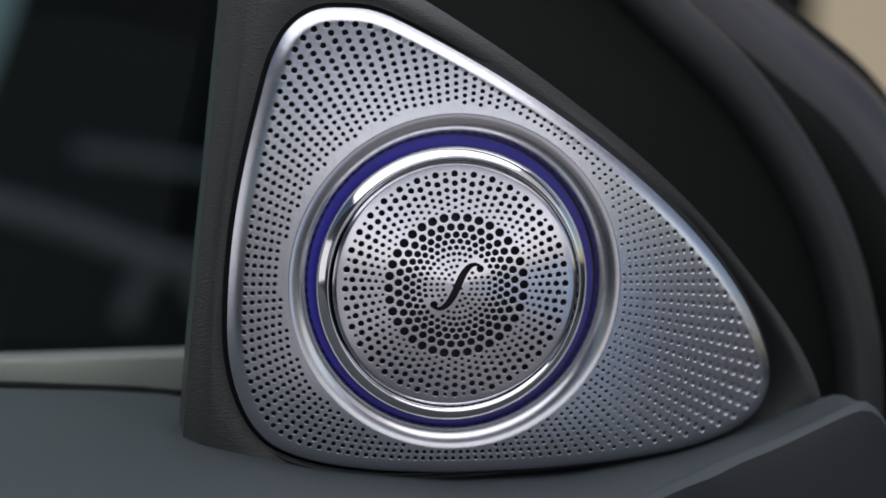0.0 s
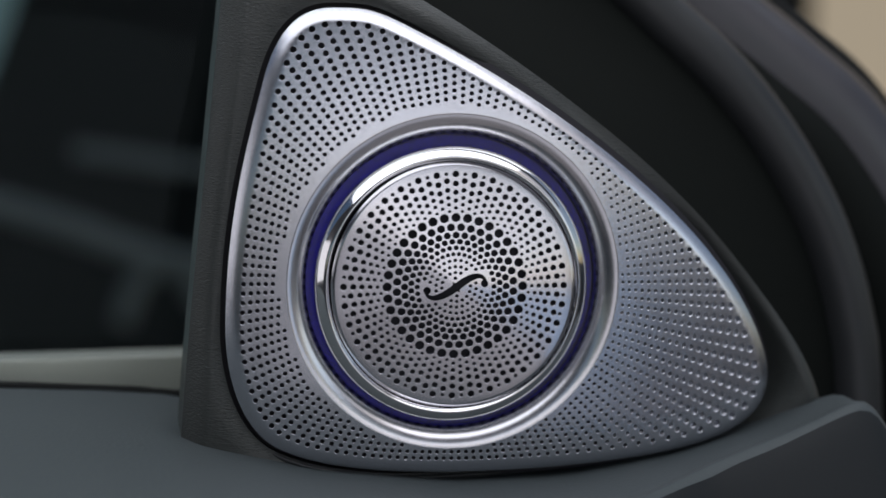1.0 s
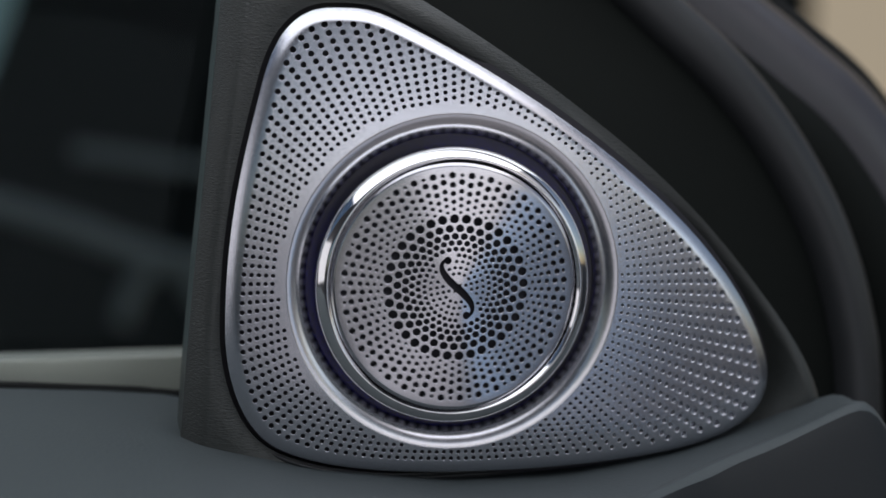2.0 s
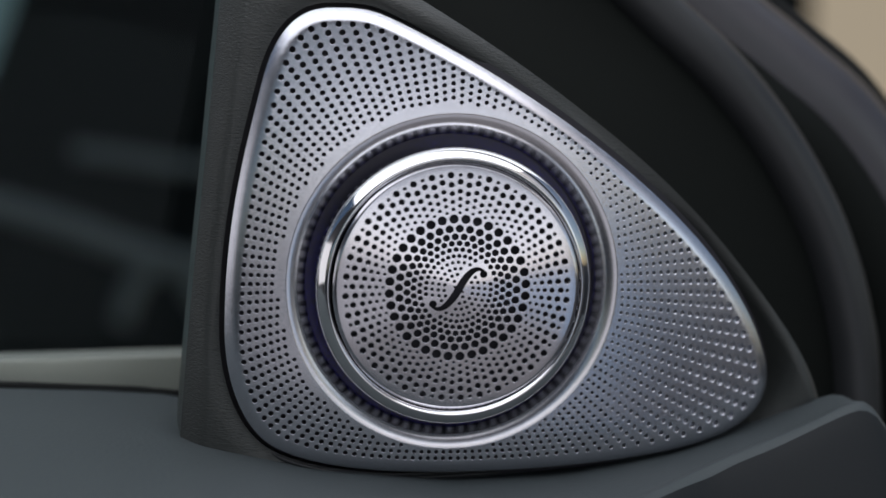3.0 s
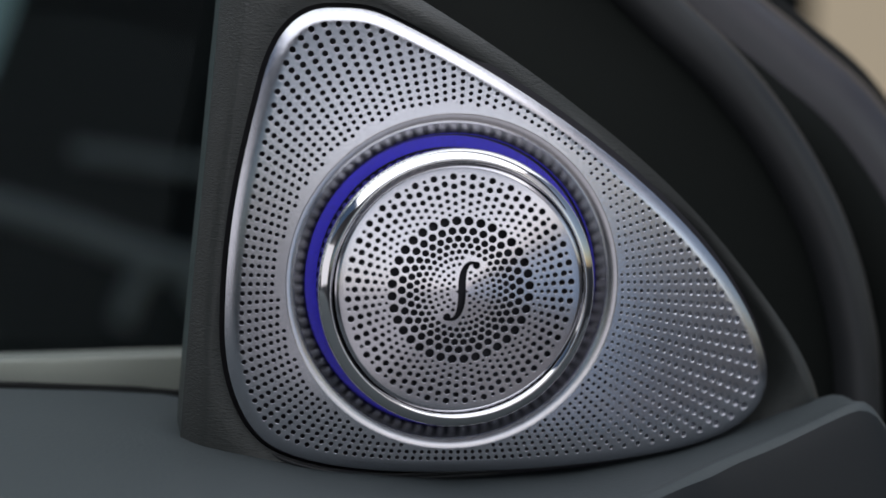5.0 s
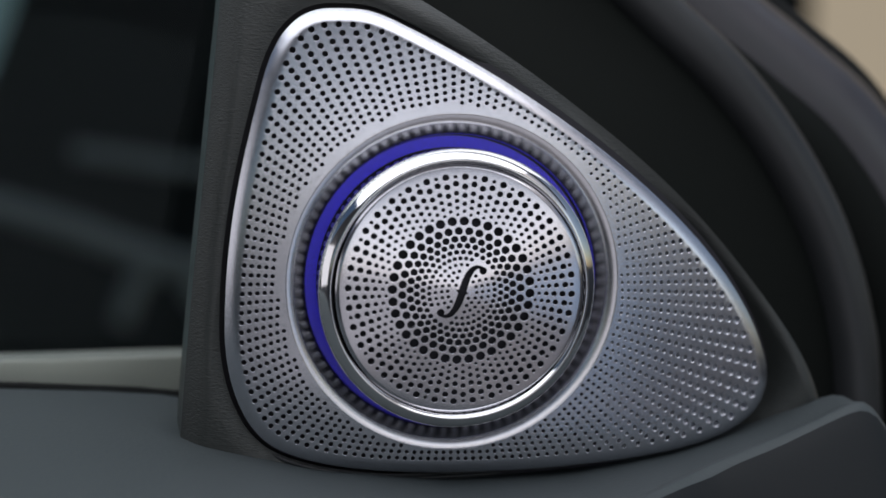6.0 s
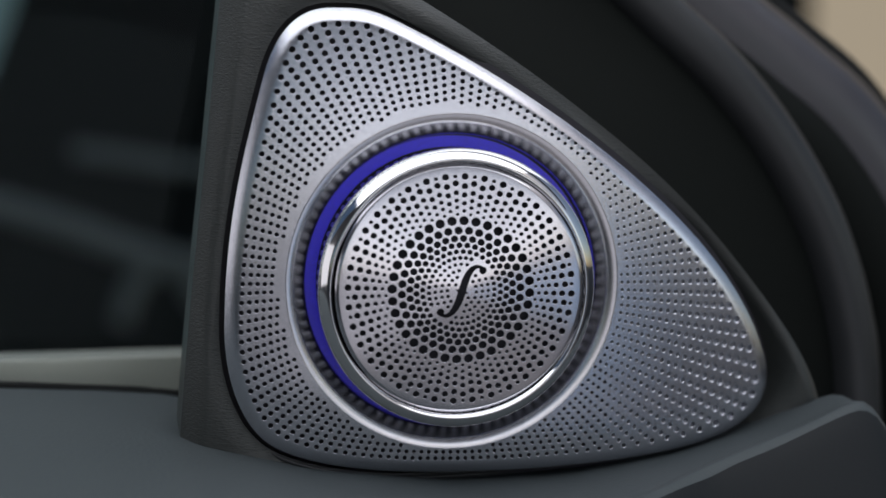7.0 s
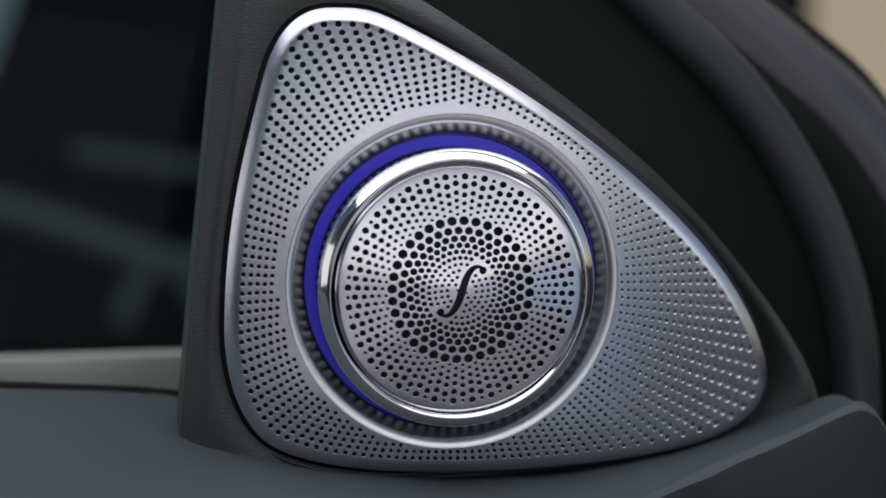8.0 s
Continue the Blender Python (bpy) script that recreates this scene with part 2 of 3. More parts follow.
    ob.parent = parent
    return tagged(ob, label)


def tube(path, radius, sides=12, flat=1.0):
    """A round bar along a list of points, with closed ends."""
    bm = bmesh.new()
    path = [Vector(p) for p in path]
    rings = []
    for i, p in enumerate(path):
        t = (path[min(i + 1, len(path) - 1)] - path[max(i - 1, 0)]).normalized()
        a = t.cross(Vector((0, 0, 1))).normalized()
        b = t.cross(a)
        rings.append([bm.verts.new(p + radius * (a * math.cos(k * 2 * math.pi / sides) + flat * b * math.sin(k * 2 * math.pi / sides)))
                      for k in range(sides)])
    for r, s in zip(rings, rings[1:]):
        for k in range(sides):
            bm.faces.new((r[k], r[(k + 1) % sides], s[(k + 1) % sides], s[k]))
    bm.faces.new(rings[0])
    bm.faces.new(rings[-1])
    bmesh.ops.recalc_face_normals(bm, faces=bm.faces)
    return bm


def spline(knots, n=40):
    """A smooth path through points (Catmull-Rom)."""
    k = [np.array(p, float) for p in knots]
    k = [2 * k[0] - k[1]] + k + [2 * k[-1] - k[-2]]
    out = []
    m = len(k) - 3
    for i in range(n + 1):
        x = i / n * m
        j = min(int(x), m - 1)
        t = x - j
        a, b, c, d = k[j:j + 4]
        out.append(0.5 * (2 * b + (c - a) * t + (2 * a - 5 * b + 4 * c - d) * t * t + (3 * b - a - 3 * c + d) * t ** 3))
    return out


def block(x0, x1, y0, y1, z0, z1, soft=0.0):
    bm = bmesh.new()
    bmesh.ops.create_cube(bm, size=1)
    bmesh.ops.scale(bm, vec=(x1 - x0, y1 - y0, z1 - z0), verts=bm.verts)
    bmesh.ops.translate(bm, vec=((x0 + x1) / 2, (y0 + y1) / 2, (z0 + z1) / 2), verts=bm.verts)
    if soft:
        bmesh.ops.bevel(bm, geom=bm.edges[:], offset=soft, segments=3, affect="EDGES", profile=0.5)
    return bm


# ---- the place: cabin shell and what lies outside ----
def slab(name, x0, x1, y0, y1, z0, z1, mat, label, category):
    ob = part(name, block(x0 * 1000, x1 * 1000, y0 * 1000, y1 * 1000, z0 * 1000, z1 * 1000), mat, smooth=False)
    return tagged(ob, label, category, kind="structure")


def cabin():
    slab("floor", -1.6, 1.3, -1.6, 0.10, 0.30, 0.34, CARPET, "warm grey carpeted cabin floor", "floor")
    slab("wall_east", -1.6, 1.3, -1.56, -1.50, 0.34, 0.36, CABIN, "dark lining of the opposite door", "wall")
    slab("wall_south", -1.6, -1.55, -1.50, 0.02, 0.34, 1.45, CABIN, "dark lining at the rear of the cabin", "wall")
    slab("wall_north", 1.10, 1.16, -1.50, 0.02, 0.34, 0.95, TRIM_GREY, "warm grey dashboard lining below the windscreen", "wall")
    # Unseen tan block, added so the grille and disc reflect a brown fleck.
    tagged(part("trim", block(800, 875, -1455, -1400, 340, 640, 20), TAN), "unseen tan block added for the brown fleck in the metal", "trim", kind="structure")
    slab("ceiling", -1.6, 1.1, -0.06, 0.02, 1.45, 1.49, CABIN, "dark headliner beside the added overhead light", "ceiling")
    slab("ceiling_east", -1.6, 1.1, -1.56, -0.53, 1.45, 1.49, CABIN, "dark headliner beside the added overhead light", "ceiling")
    slab("ground", -60, 60, -60, 60, -0.05, 0.0, ASPHALT, "dark asphalt ground outside the car", "ground")
    # Near-black sheet stands in for the darkness beyond the side window.
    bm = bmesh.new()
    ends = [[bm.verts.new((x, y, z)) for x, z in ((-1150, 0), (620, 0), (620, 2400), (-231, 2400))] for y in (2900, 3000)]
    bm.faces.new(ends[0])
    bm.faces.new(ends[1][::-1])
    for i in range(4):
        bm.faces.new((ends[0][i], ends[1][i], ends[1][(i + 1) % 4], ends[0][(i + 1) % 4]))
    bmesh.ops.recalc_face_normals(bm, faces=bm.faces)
    tagged(part("backdrop_dark", bm, OUT_DARK, smooth=False), "near-black backdrop standing in for the dark outside the window", "wall", kind="structure")
    # These two backdrops carry the outdoor light as their own glow.
    slab("backdrop_teal", -6.0, -0.48, 4.9, 5.0, 0.0, 4.5, OUT_TEAL, "dim teal backdrop wall outside the window, lit by its own glow", "wall")
    slab("backdrop_beige", 0.3, 6.0, 4.9, 5.0, 0.0, 4.5, OUT_BEIGE, "warm beige backdrop wall outside the windscreen, lit by its own glow", "wall")


# ---- the door with its triangular speaker panel ----
GRILLE = bezier_loop([(-21.2, 49.4, 180, 6.5, 6.5), (-33.6, 36.6, 254.5, 8, 14), (-41.1, -8.0, 269, 19, 8),
                      (-31.8, -30.6, -28, 8, 10), (10.0, -36.2, 0, 16, 18), (55.5, -31.5, 24, 9, 6),
                      (62.8, -17.5, 107, 8, 10), (39.2, 14.8, 138, 18, 22), (-6.5, 45.6, 153, 12, 8)], 24)
DISC_R = 22.2
DISH = (0.6, -0.4)  # the middle of the dished ring


def crown(p):
    return -((p ** 2).sum(1) - 31.0 ** 2) / 600.0


def lip(d, reach, drop):
    """The fall of a rounded edge at the distance d from it."""
    return -drop * np.clip(1 - d / reach, 0, 1.2) ** 1.6


def grille_height(p):
    return crown(p) + lip(distance(p, resample(GRILLE, 1.0)), 2.5, 1.15)


def grille_holes():
    """Rows that run from the rim towards the dish, thinning and shrinking inwards."""
    start = offset(resample(GRILLE, 0.4), 2.9)
    ang = np.degrees(np.arctan2(start[:, 1], start[:, 0])) % 360
    order = np.argsort(ang)
    rad = np.linalg.norm(start, axis=1)[order]
    ang = ang[order]
    out = []
    for i in range(141):
        a = (i + 0.3) * 360 / 141
        a = (a + 3.0 * math.sin(radians(a - 110))) % 360
        r = float(np.interp(a, ang, rad, period=360)) + 0.7 * math.exp(-((a - 50) / 20) ** 2)
        while True:
            x, y = r * math.cos(radians(a)), r * math.sin(radians(a))
            if math.hypot(x - 0.3, y - 0.2) < 31.9:
                break
            out.append((x, y, 0.0119 * r * float(np.interp(x, [5, 25, 32, 50], [1.0, 0.8, 0.70, 0.82])), float(np.interp(x, [5, 35, 55], [0.05, 0.08, 0.20]))))
            r -= 0.45 + 0.0235 * r
    return out


def speaker_grille():
    g = thing("speaker_grille", "silver satin aluminium triangular speaker grille with fine round holes", "speaker grille")
    loop = resample(GRILLE, 0.8)
    rings = [offset(loop, d) for d in (0.3, 0.7, 1.1, 1.5, 1.9, 2.3)]
    ang = np.linspace(0, 2 * math.pi, 180, endpoint=False)
    rim = 30.92 * np.stack([np.cos(ang), np.sin(ang)], 1) + DISH
    plate("perforated_plate", [loop, rim], grille_holes(), grille_height, ALU, g, grid=1.6, rings=rings, thick=0.5)
    wall = [(30.8, -0.02)]  # the wall steepens from a soft lip to the slot
    for k in range(20):
        u = (k + 0.5) / 20
        r, h = wall[-1]
        wall.append((r - 3.75 / 20, h - 3.75 / 20 * math.tan(radians(np.interp(u, [0, 0.3, 1], [3, 17, 61])))))
    ring = lathe([(31.0, -1.2), (30.97, -0.12), (30.91, 0.0), (30.85, 0.02)] + wall + [(27.02, -3.3), (26.95, -3.5), (26.95, -4.6)], 220)
    part("recess_ring", ring, RECESS_ALU, g, "smooth bright dished ring round the tweeter").location = (DISH[0] * MM, DISH[1] * MM, 0)
    part("slot", lathe([(31.5, -4.6), (26.9, -4.6), (26.85, -32), (23.0, -32)], 120), SLOT_BLACK, g, "black slot round the tweeter").location = (DISH[0] * MM, DISH[1] * MM, 0)
    blind = offset(resample(GRILLE, 1.5), 1.6)
    blind = resample(np.array([p for p in np.roll(blind, 60, 0) if p[0] > 30.0]), 1.5)
    plate("blind_floor", [blind], [], lambda p: crown(p) - 0.42 - 0.02 * (63 - p[:, 0]) + lip(distance(p, GRILLE), 2.5, 1.35), BLIND, g, "dark anodised floor under the front holes", grid=3.0, thick=0.3)
    back = offset(resample(GRILLE, 1.5), 1.2)
    plate("backing_cloth", [back, (rim - DISH) * 0.95 + DISH], [], lambda p: crown(p) - 1.6 + lip(distance(p, back), 2.0, 1.0), MESH_BLACK, g, "black cloth behind the holes", grid=4.0, thick=0.5)
    return g


def f_cut():
    """A slim violin sound hole: a curved stem with a round end and a nick on each side, the same upside down."""
    stem = np.array(spline([(0, 0), (0.36, 1.15), (0.78, 2.2), (1.27, 3.1), (1.9, 3.86), (2.6, 4.24), (3.3, 4.22), (3.85, 3.85)], 32))
    half = np.interp(np.linspace(0, 1, 33), [0, 0.2, 0.45, 0.7, 0.85, 1], [0.68, 0.67, 0.57, 0.37, 0.28, 0.3])
    t = np.gradient(stem, axis=0)
    t /= np.linalg.norm(t, axis=1)[:, None]
    nrm = np.stack([-t[:, 1], t[:, 0]], 1)
    left, right = stem + nrm * half[:, None], stem - nrm * half[:, None]
    blob = np.array([(3.78 + 0.68 * math.cos(radians(a)), 3.62 + 0.68 * math.sin(radians(a))) for a in range(165, 411, 15)])
    barb = np.array([-nrm[0] * 0.70 - t[0] * 0.26, -nrm[0] * 1.2, -nrm[0] * 0.70 + t[0] * 0.26])
    half_loop = np.concatenate([barb, right[3:-4], blob, left[3:-3][::-1]])
    loop = resample(np.concatenate([half_loop, -half_loop]), 0.16)
    c, n = math.cos(radians(-7)), math.sin(radians(-7))
    return loop @ np.array([[c, n], [-n, c]])


def disc_height(p):
    r = np.linalg.norm(p, axis=1)
    twist = np.arctan2(p[:, 1], p[:, 0])
    return 2.2 * (1 - np.sqrt(r * r + 2.0) / DISC_R) + 0.044 * r * r / np.sqrt(r * r + 9.0) * np.cos(2 * twist) + lip(DISC_R - r, 0.7, 0.35)


def disc_holes(cut):
    """Rings of holes on 72 spokes; even and odd spokes are staggered."""
    even = [(20.0, 0.52), (18.3, 0.47), (16.75, 0.42), (15.3, 0.36), (14.0, 0.28), (12.3, 0.72), (9.2, 0.54), (6.95, 0.38)]
    odd = [(20.0, 0.29), (18.8, 0.47), (17.15, 0.40), (15.8, 0.34), (14.6, 0.30), (13.4, 0.24), (10.6, 0.62), (8.05, 0.45), (5.85, 0.32)]
    out = []
    for k in range(72):
        a = radians(k * 5.0)
        for r, s in (even, odd)[k % 2]:
            out.append((r * math.cos(a), r * math.sin(a), 1.13 * s, 0.065))
    for r, n in ((4.75, 28), (3.65, 22), (2.6, 16), (1.6, 10)):
        for k in range(n):
            a = 2 * math.pi * (k + 0.5) / n
            out.append((r * math.cos(a), r * math.sin(a), 0.30, 0.06))
    pts = np.array(out)
    clear = distance(pts[:, :2], cut) < -pts[:, 2] - 0.30
    return [tuple(h) for h in pts[clear]]


def tweeter():
    t = thing("tweeter", "round silver tweeter with perforated face and polished chrome bezel", "speaker")
    ang = np.linspace(0, 2 * math.pi, 200, endpoint=False)
    edge = DISC_R * np.stack([np.cos(ang), np.sin(ang)], 1)
    cut = f_cut()
    rings = [edge * (1 - d / DISC_R) for d in (0.05, 0.15, 0.3, 0.5, 0.7)]
    plate("perforated_disc", [edge, cut], disc_holes(cut), disc_height, DISC_ALU, t, "brushed aluminium disc with rings of holes and a curved slot",
          grid=1.1, rings=rings, thick=0.4)
    part("backing_cloth", lathe([(22.0, -1.7), (10.0, 0.0), (0.05, 1.2)], 64), MESH_BLACK, t, "black cloth behind the holes")
    part("bezel", lathe(rounded([(22.38, -1.4), (22.38, -0.45), (22.5, -0.3), (22.85, 0.05), (23.0, 0.1), (23.3, 0.02), (24.2, -0.65), (24.8, -1.3), (24.97, -2.2), (24.9, -3.6), (24.2, -3.8)], 3), 200), CHROME, t, "polished chrome bezel ring")
    part("barrel", lathe([(24.3, -3.4), (23.7, -3.5), (23.7, -9.6)], 120), SLOT_BLACK, t, "dark barrel below the bezel")
    ribs = 84
    half = math.pi / ribs * 0.5
    first = bmesh.new()
    ends = [[first.verts.new((r * math.cos(g), r * math.sin(g), h)) for r, g in ((23.2, -half), (24.1, -half), (24.25, -half * 0.7), (24.25, half * 0.7), (24.1, half), (23.2, half))] for h in (-9.5, -3.45)]
    first.faces.new(ends[0][::-1])
    first.faces.new(ends[1])
    for i in range(6):
        first.faces.new((ends[0][i], ends[0][(i + 1) % 6], ends[1][(i + 1) % 6], ends[1][i]))
    rib = part("rib", first, BARREL, t, smooth=False)
    for k in range(1, ribs):
        other = new("rib", rib.data)
        other.parent = t
        other.matrix_local = pose(0, 0, 0, 0, 0, 360 * k / ribs)
    part("sleeve", lathe([(23.9, -9.4), (24.1, -9.6), (24.1, -40.0)], 96), SLOT_BLACK, t, "black plastic sleeve of the barrel")
    return t


BARS = 720


def bars(z, width, joined):
    """Fine radial bars round the axis; joined: held by a hoop inside and outside."""
    bm = bmesh.new()
    step = 2 * math.pi / BARS
    for k in range(BARS):
        q = [bm.verts.new((r * math.cos(k * step + a), r * math.sin(k * step + a), z)) for r, a in ((24.7, 0), (26.8, 0), (26.8, width * step), (24.7, width * step))]
        bm.faces.new(q)
    if joined:
        for r0, r1 in ((24.5, 24.72), (26.78, 27.0)):
            ring = [[bm.verts.new((r * math.cos(k * step * 6), r * math.sin(k * step * 6), z)) for k in range(BARS // 6)] for r in (r0, r1)]
            for k in range(BARS // 6):
                j = (k + 1) % (BARS // 6)
                bm.faces.new((ring[0][k], ring[1][k], ring[1][j], ring[0][j]))
    bmesh.ops.recalc_face_normals(bm, faces=bm.faces)
    return bm


def light_ring():
    """A light guide of fine glowing bars below a fine added louvre, which turns a quarter of a degree to imitate
    dimming.
    """
    g = thing("light_ring", "blue ambient light ring round the tweeter, with an added dimming louvre", "light ring", PANEL @ pose(0.0004, -0.0005, 0))
    tagged(part("light_guide", bars(-4.0, 0.5, False), GLOW, g, "glowing blue light guide", smooth=False), kind="stuff")
    part("carrier", lathe([(24.4, -4.03), (27.1, -4.03), (27.1, -8.0), (24.4, -8.0)], 120, True), SLOT_BLACK, g, "black carrier below the light guide", smooth=False)
    # Added louvre: it covers the bars where the light itself would dim.
    louvre = tagged(part("louvre", bars(-3.96, 0.52, True), LOUVRE, g, "fine dark grey louvre added to imitate the dimming of the light guide", smooth=False), kind="stuff")
    return louvre


SAIL = bezier_loop([(-37.3, 78.0, 180, 10, 0.4), (-45.6, 7.5, 263.2, 40, 18), (-49.2, -30.0, 265, 8, 6), (-40.0, -44.0, 0, 4, 30),
                    (70.0, -44.0, 0, 20, 8), (75.5, -26.0, 110, 6, 8), (58.9, 0.0, 129, 14, 16), (20.0, 35.2, 145, 20, 20), (-30.0, 66.0, 150, 20, 8)], 16)


def sail_height(p):
    gap = np.minimum(distance(p, resample(GRILLE, 1.5)), 0)
    fore = np.clip((p[:, 0] + 12) / 40, 0, 1)  # a channel that deepens towards the front
    edge = np.clip((p[:, 0] - 25) / 25, 0, 1)
    dip = -(1.5 + 6.5 * fore) * np.exp(-(gap / (2.6 + 2.6 * fore)) ** 2)
    rim = distance(p, resample(SAIL, 2.0))
    roll = 1.3 * np.exp(-((rim - 3.0) / 1.7) ** 2) * fore * (1 - edge)  # a soft roll along the upper edge
    return crown(p) * 0.9 - 1.2 + dip + roll + lip(rim, 4.5 - 2.3 * edge, 3.4 - 1.6 * edge)


def ridge_line(x):
    return np.interp(x, [-60, 0, 31, 46, 57, 69, 80], [60, 42, 22, 11, 7.5, 5.5, 2])


def shoulder_height(x, z):
    """The top of the door: a soft shelf that rises to a corner at the front and rolls away towards the cabin."""
    top = np.interp(x, [-200, -82, -50, -46, -24, 1, 23, 45, 60, 76, 80, 92], [-19.5, -24.8, -27.2, -28.4, -34.9, -38.1, -38.1, -35.3, -31.5, -26.2, -25.0, -25.2])
    top -= 0.04 * (z + 41) * np.interp(x, [-50, -20], [1, 0])
    ridge = ridge_line(x)
    over = max(0.0, z - ridge)
    top -= (math.sqrt(over * over + 6.0) - 2.45) * np.interp(x, [-60, 0, 31, 46], [0.3, 0.8, 1.6, 2.4])
    end = max(0.0, x - 80.5)
    top -= 2.3 * (math.sqrt(end * end + 5) - 2.24)
    top += 0.9 * math.exp(-((z - ridge + 1.0) / 1.7) ** 2) * np.interp(x, [5, 40], [0, 1])
    back = max(0.0, np.interp(x, [45, 64], [-41.0, -9.0]) - z)
    return top - 0.15 * back * min(back, 12.0)


def car_door():
    d = thing("car_door", "dark grey leather-lined car door with triangular speaker panel", "car door")
    loop = resample(SAIL, 1.6)
    hole = resample(offset(resample(GRILLE, 0.5), -0.9), 1.2)
    rings = [offset(loop, x) for x in (0.5, 1.1, 1.8, 2.6, 3.5, 4.5)]
    plate("sail_panel", [loop, hole], [], sail_height, LEATHER, d, "dark grey grained leatherette panel round the grille", grid=2.5, rings=rings, thick=14.0)
    under = resample(offset(resample(GRILLE, 0.5), -1.6), 2.0)
    ang = np.linspace(0, 2 * math.pi, 90, endpoint=False)
    well = 28.5 * np.stack([np.cos(ang), np.sin(ang)], 1)
    plate("grille_seat", [under, well], [], lambda p: crown(p) - 5.0, SLOT_BLACK, d, "black plastic seat under the grille", grid=6.0, thick=3.0)
    bead = offset(resample(GRILLE, 1.2), -1.5)
    bead = bead[(bead[:, 1] < -27) & (bead[:, 0] < 60)]
    bead = bead[np.argsort(bead[:, 0])]
    part("bead", tube(np.column_stack([bead, sail_height(bead) + 0.15 - 0.9 * np.clip((-30 - bead[:, 0]) / 4, 0, 1)]), 0.45, 8), RUBBER, d, "thin black bead under the grille")
    xs = np.concatenate([np.arange(-200, -60, 8), np.arange(-60, 106, 2.0)])
    ridge = ridge_line(xs)
    for _ in range(6):
        ridge[1:-1] = ridge[1:-1] * 0.5 + (ridge[:-2] + ridge[2:]) * 0.25
    back = np.concatenate([np.linspace(0, 0.1, 10), np.linspace(0.12, 1, 40)])
    # The front sheet takes the copy that has the shade in its colour.
    sheets = (("shoulder", [-48 + t * (ridge + 49.0) for t in back], SHOULDER, "blue-grey soft leatherette shelf along the door top"),
              ("shoulder_front", [ridge + 1.0 + d for d in np.concatenate([np.arange(0, 12, 0.8), np.arange(12, 60, 4)])], SHADED_FRONT, "face below the shelf's edge, its shade put into the colour"))
    for name, lines, mat, label in sheets:
        bm = bmesh.new()
        rows = []
        for line in lines:
            row = np.array([shoulder_height(x, z) for x, z in zip(xs, line)])
            for _ in range(3):
                row[1:-1] = row[1:-1] * 0.5 + (row[:-2] + row[2:]) * 0.25
            rows.append([bm.verts.new((x, h, z)) for x, h, z in zip(xs, row, line)])
        for p, q in zip(rows, rows[1:]):
            for i in range(len(xs) - 1):
                bm.faces.new((p[i], q[i], q[i + 1], p[i + 1]))
        part(name, bm, mat, d, label)
    edge = [(x, shoulder_height(x, -41.5) + 0.25, -41.5) for x in range(-200, -28, 8)]
    part("window_seal", tube(edge, 0.9, 8), RUBBER_DARK, d, "thin black rubber lip along the window sill")
    part("lining", block(-200, 90, -420, -60, 20, 40, 4), LEATHER, d, "dark door lining below the shelf")
    part("belt_strip", block(-240, -30, -42, -23.2, -76, -66, 0.6), SILL, d, "pale satin strip along the window sill")
    pane = part("window_pane", block(-420, -10, -40, 330, -54, -50), GLASS, d, "clear side window glass", smooth=False)
    pane.matrix_local = Matrix.Translation((0, -0.03, -0.052)) @ pose(0, 0, 0, 22, 0, 0) @ Matrix.Translation((0, 0.03, 0.052))
    pane.visible_shadow = False
    return d


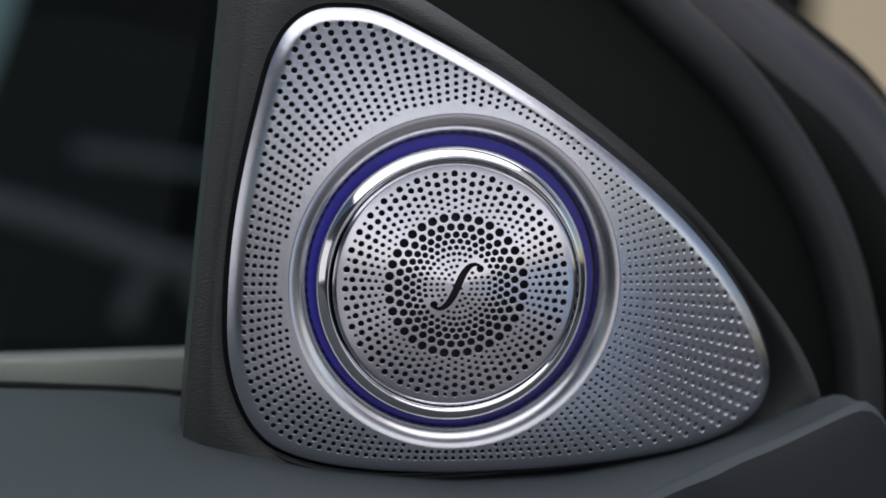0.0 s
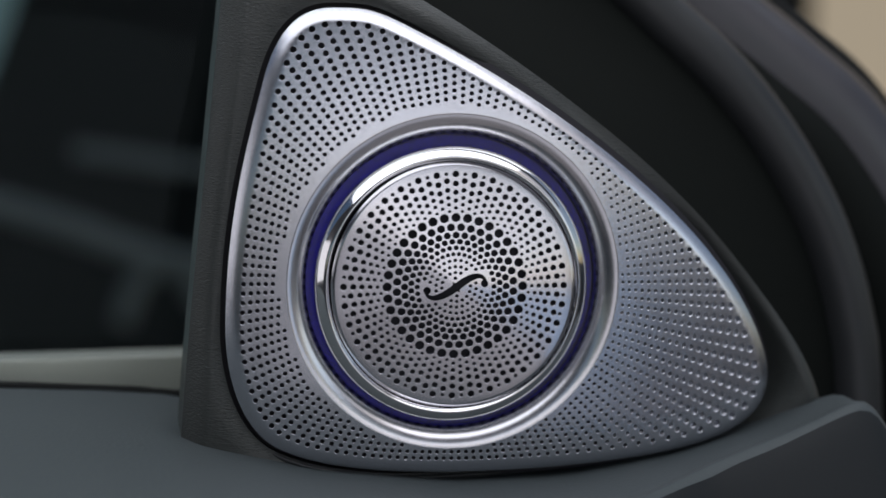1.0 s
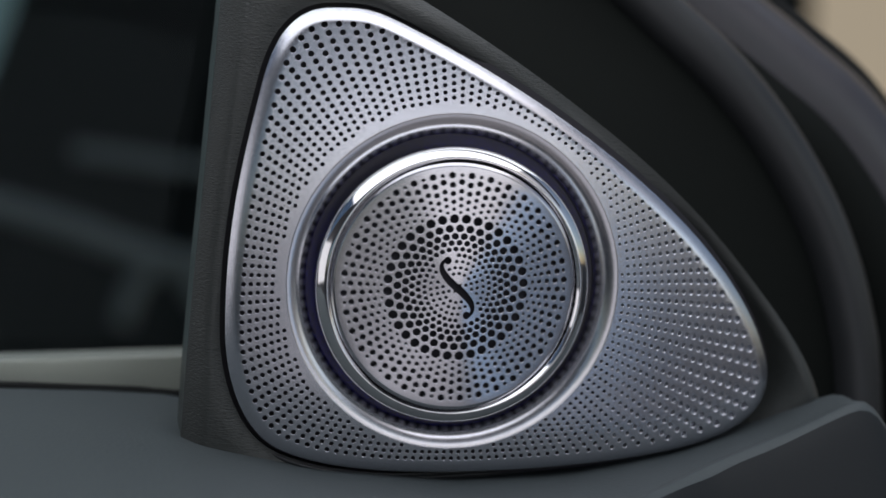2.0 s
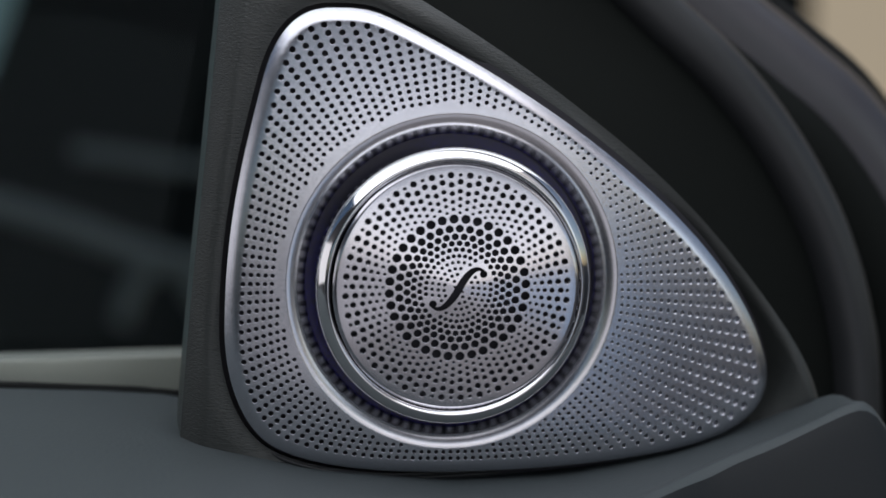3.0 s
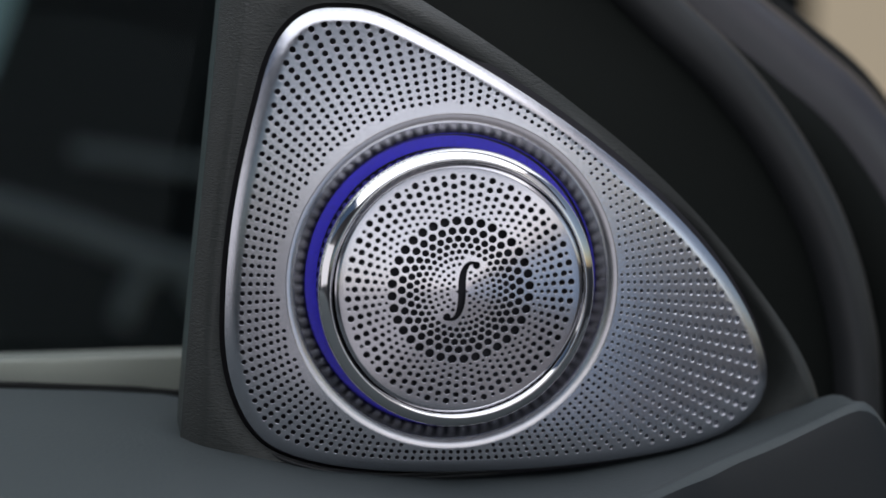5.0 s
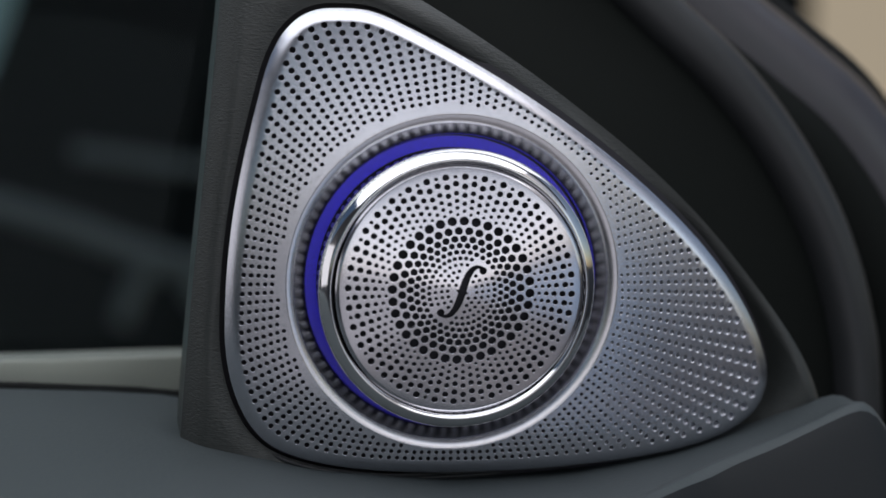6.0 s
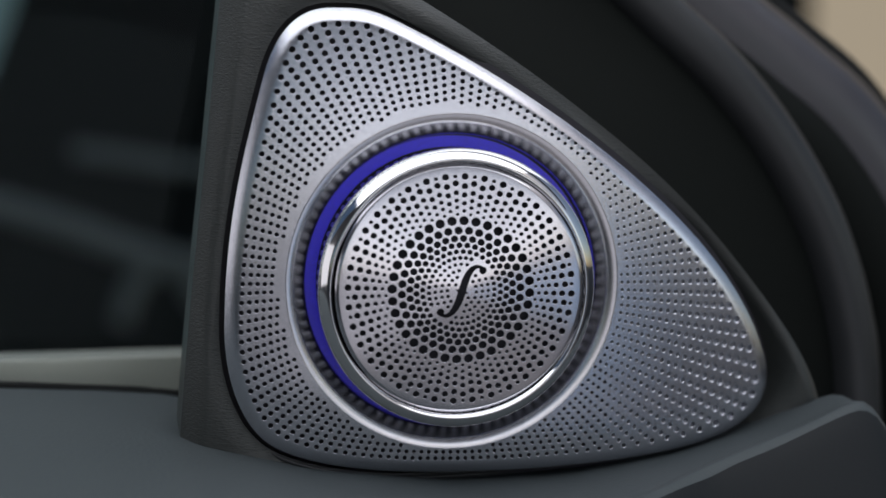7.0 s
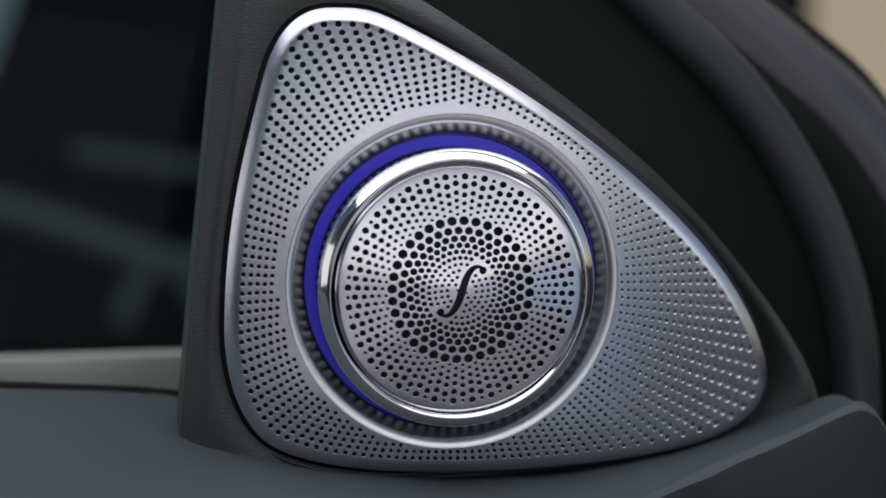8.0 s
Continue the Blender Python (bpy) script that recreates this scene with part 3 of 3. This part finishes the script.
def front_frame():
    """The door frame and pillar in front of the speaker panel."""
    f = thing("door_frame", "black door frame trim behind the speaker panel", "door frame")
    bm = bmesh.new()
    arc = spline([(26.0, 70.5, 0), (52.8, 46.5, 0), (60.6, 39.7, 0), (67.6, 32.7, 0), (75.0, 23.6, 0), (81.8, 13.3, 0), (87.9, 1.4, 0), (93.2, -14.7, 0), (95.8, -33.4, 0), (98.0, -95.2, 0)], 60)
    back = [bm.verts.new((x, y, -43)) for x, y, _ in arc]
    near = [bm.verts.new((-40 + 0.3 * i, y - 30, -24)) for i, (x, y, _) in enumerate(arc)]
    for i in range(len(arc) - 1):
        bm.faces.new((back[i], back[i + 1], near[i + 1], near[i]))
    bmesh.ops.recalc_face_normals(bm, faces=bm.faces)
    bmesh.ops.solidify(bm, geom=bm.faces[:], thickness=3)
    part("inner_trim", bm, DARK_TRIM, f, "matt black trim")
    part("seal", tube([(x, y, -42) for x, y, _ in arc], 6.0, 24), RUBBER, f, "curved black rubber door seal")
    p = thing("windscreen_pillar", "dark fabric-covered windscreen pillar", "car pillar")
    arc2 = spline([(40, 79, 0), (69.6, 50.2, 0), (88.8, 35.0, 0), (103.7, 22.4, 0), (117.5, 2.5, 0), (126, -20, 0), (131, -90, 0)], 60)
    # Black bar put in for the shade between seal and pillar.
    part("gap_shade_bar", tube([(x - 12, y - 8, -64) for x, y, _ in arc2], 11, 16), DARK_TRIM, p, "matt black bar standing in for the shaded gap beside the pillar")
    part("pillar_trim", tube([(x - 1.8, y - 1.8, -72) for x, y, _ in arc2], 13, 24), PILLAR, p, "rounded dark fabric pillar trim")
    part("pillar_seal", tube([(x + 7.2, y + 7.2, -80) for x, y, _ in arc2], 5, 12), RUBBER_DARK, p, "black rubber pillar seal")
    return f


def outside():
    # Bent tubes added in place of the unidentified grey streaks in the window.
    r = thing("streak_tubes", "dull grey bent tubes standing in for the blurred streaks in the window", "pipe rail", Matrix.Identity(4))
    part("rail", tube(spline([(-430, 1400, 900), (-404, 1400, 892), (-342, 1400, 874), (-260, 1400, 845), (-120, 1400, 815)], 24), 13), STREAK_GREY, r)
    part("rail", tube(spline([(-337, 1400, 943), (-285, 1400, 936), (-229, 1400, 928), (-120, 1400, 920)], 16), 8), STREAK_GREY, r)
    part("arched_streak", tube(spline([(-296, 1400, 785), (-283, 1400, 817), (-260, 1400, 838), (-234, 1400, 826), (-215, 1400, 800), (-120, 1400, 790)], 24), 10), STREAK_GREY, r)
    part("unseen_foot", tube([(-430, 1400, 0), (-430, 1400, 905)], 14), STREAK_GREY, r)
    part("unseen_foot", tube([(-120, 1400, 0), (-120, 1400, 925)], 14), STREAK_GREY, r)


cabin()
door = car_door()
speaker_grille()
head = tweeter()
head.scale = (1.016, 1.016, 1.016)
louvre = light_ring()
front_frame()
outside()


def motions():
    """The tweeter screws itself out of its recess; the added louvre imitates the light ring's dimming and opens again.
    """
    turns = [(0.0, 0), (0.2, 4), (0.4, 10), (0.6, 17), (0.8, 23), (1.0, 31), (1.2, 44), (1.4, 60), (1.6, 76), (1.7, 83), (2.2, 126), (2.8, 173), (3.0, 187.5), (3.2, 201),
             (3.4, 218), (3.6, 237), (3.8, 254), (4.0, 270), (4.2, 285), (4.4, 301), (4.6, 315), (4.7, 320), (5.0, 337), (5.3, 349), (5.6, 353), (8.0, 353)]
    walk(head, [(t, PANEL @ pose(0.0001 + 0.0002 * a / 353, -0.00072, 0.0010 + 0.0060 * a / 353, 0, 0, -a)) for t, a in turns])
    dims = [(0.0, 0.48), (0.4, 0.55), (0.6, 0.46), (0.8, 0.36), (1.0, 0.26), (1.3, 0.12), (1.6, 0.03), (2.2, 0.0), (3.6, 0.0), (3.8, 0.12), (4.0, 0.55), (4.2, 0.9), (4.5, 1.0), (8.0, 1.0)]
    walk(louvre, [(t, pose(0, 0, 0, 0, 0, 0.25 * g)) for t, g in dims])


motions()
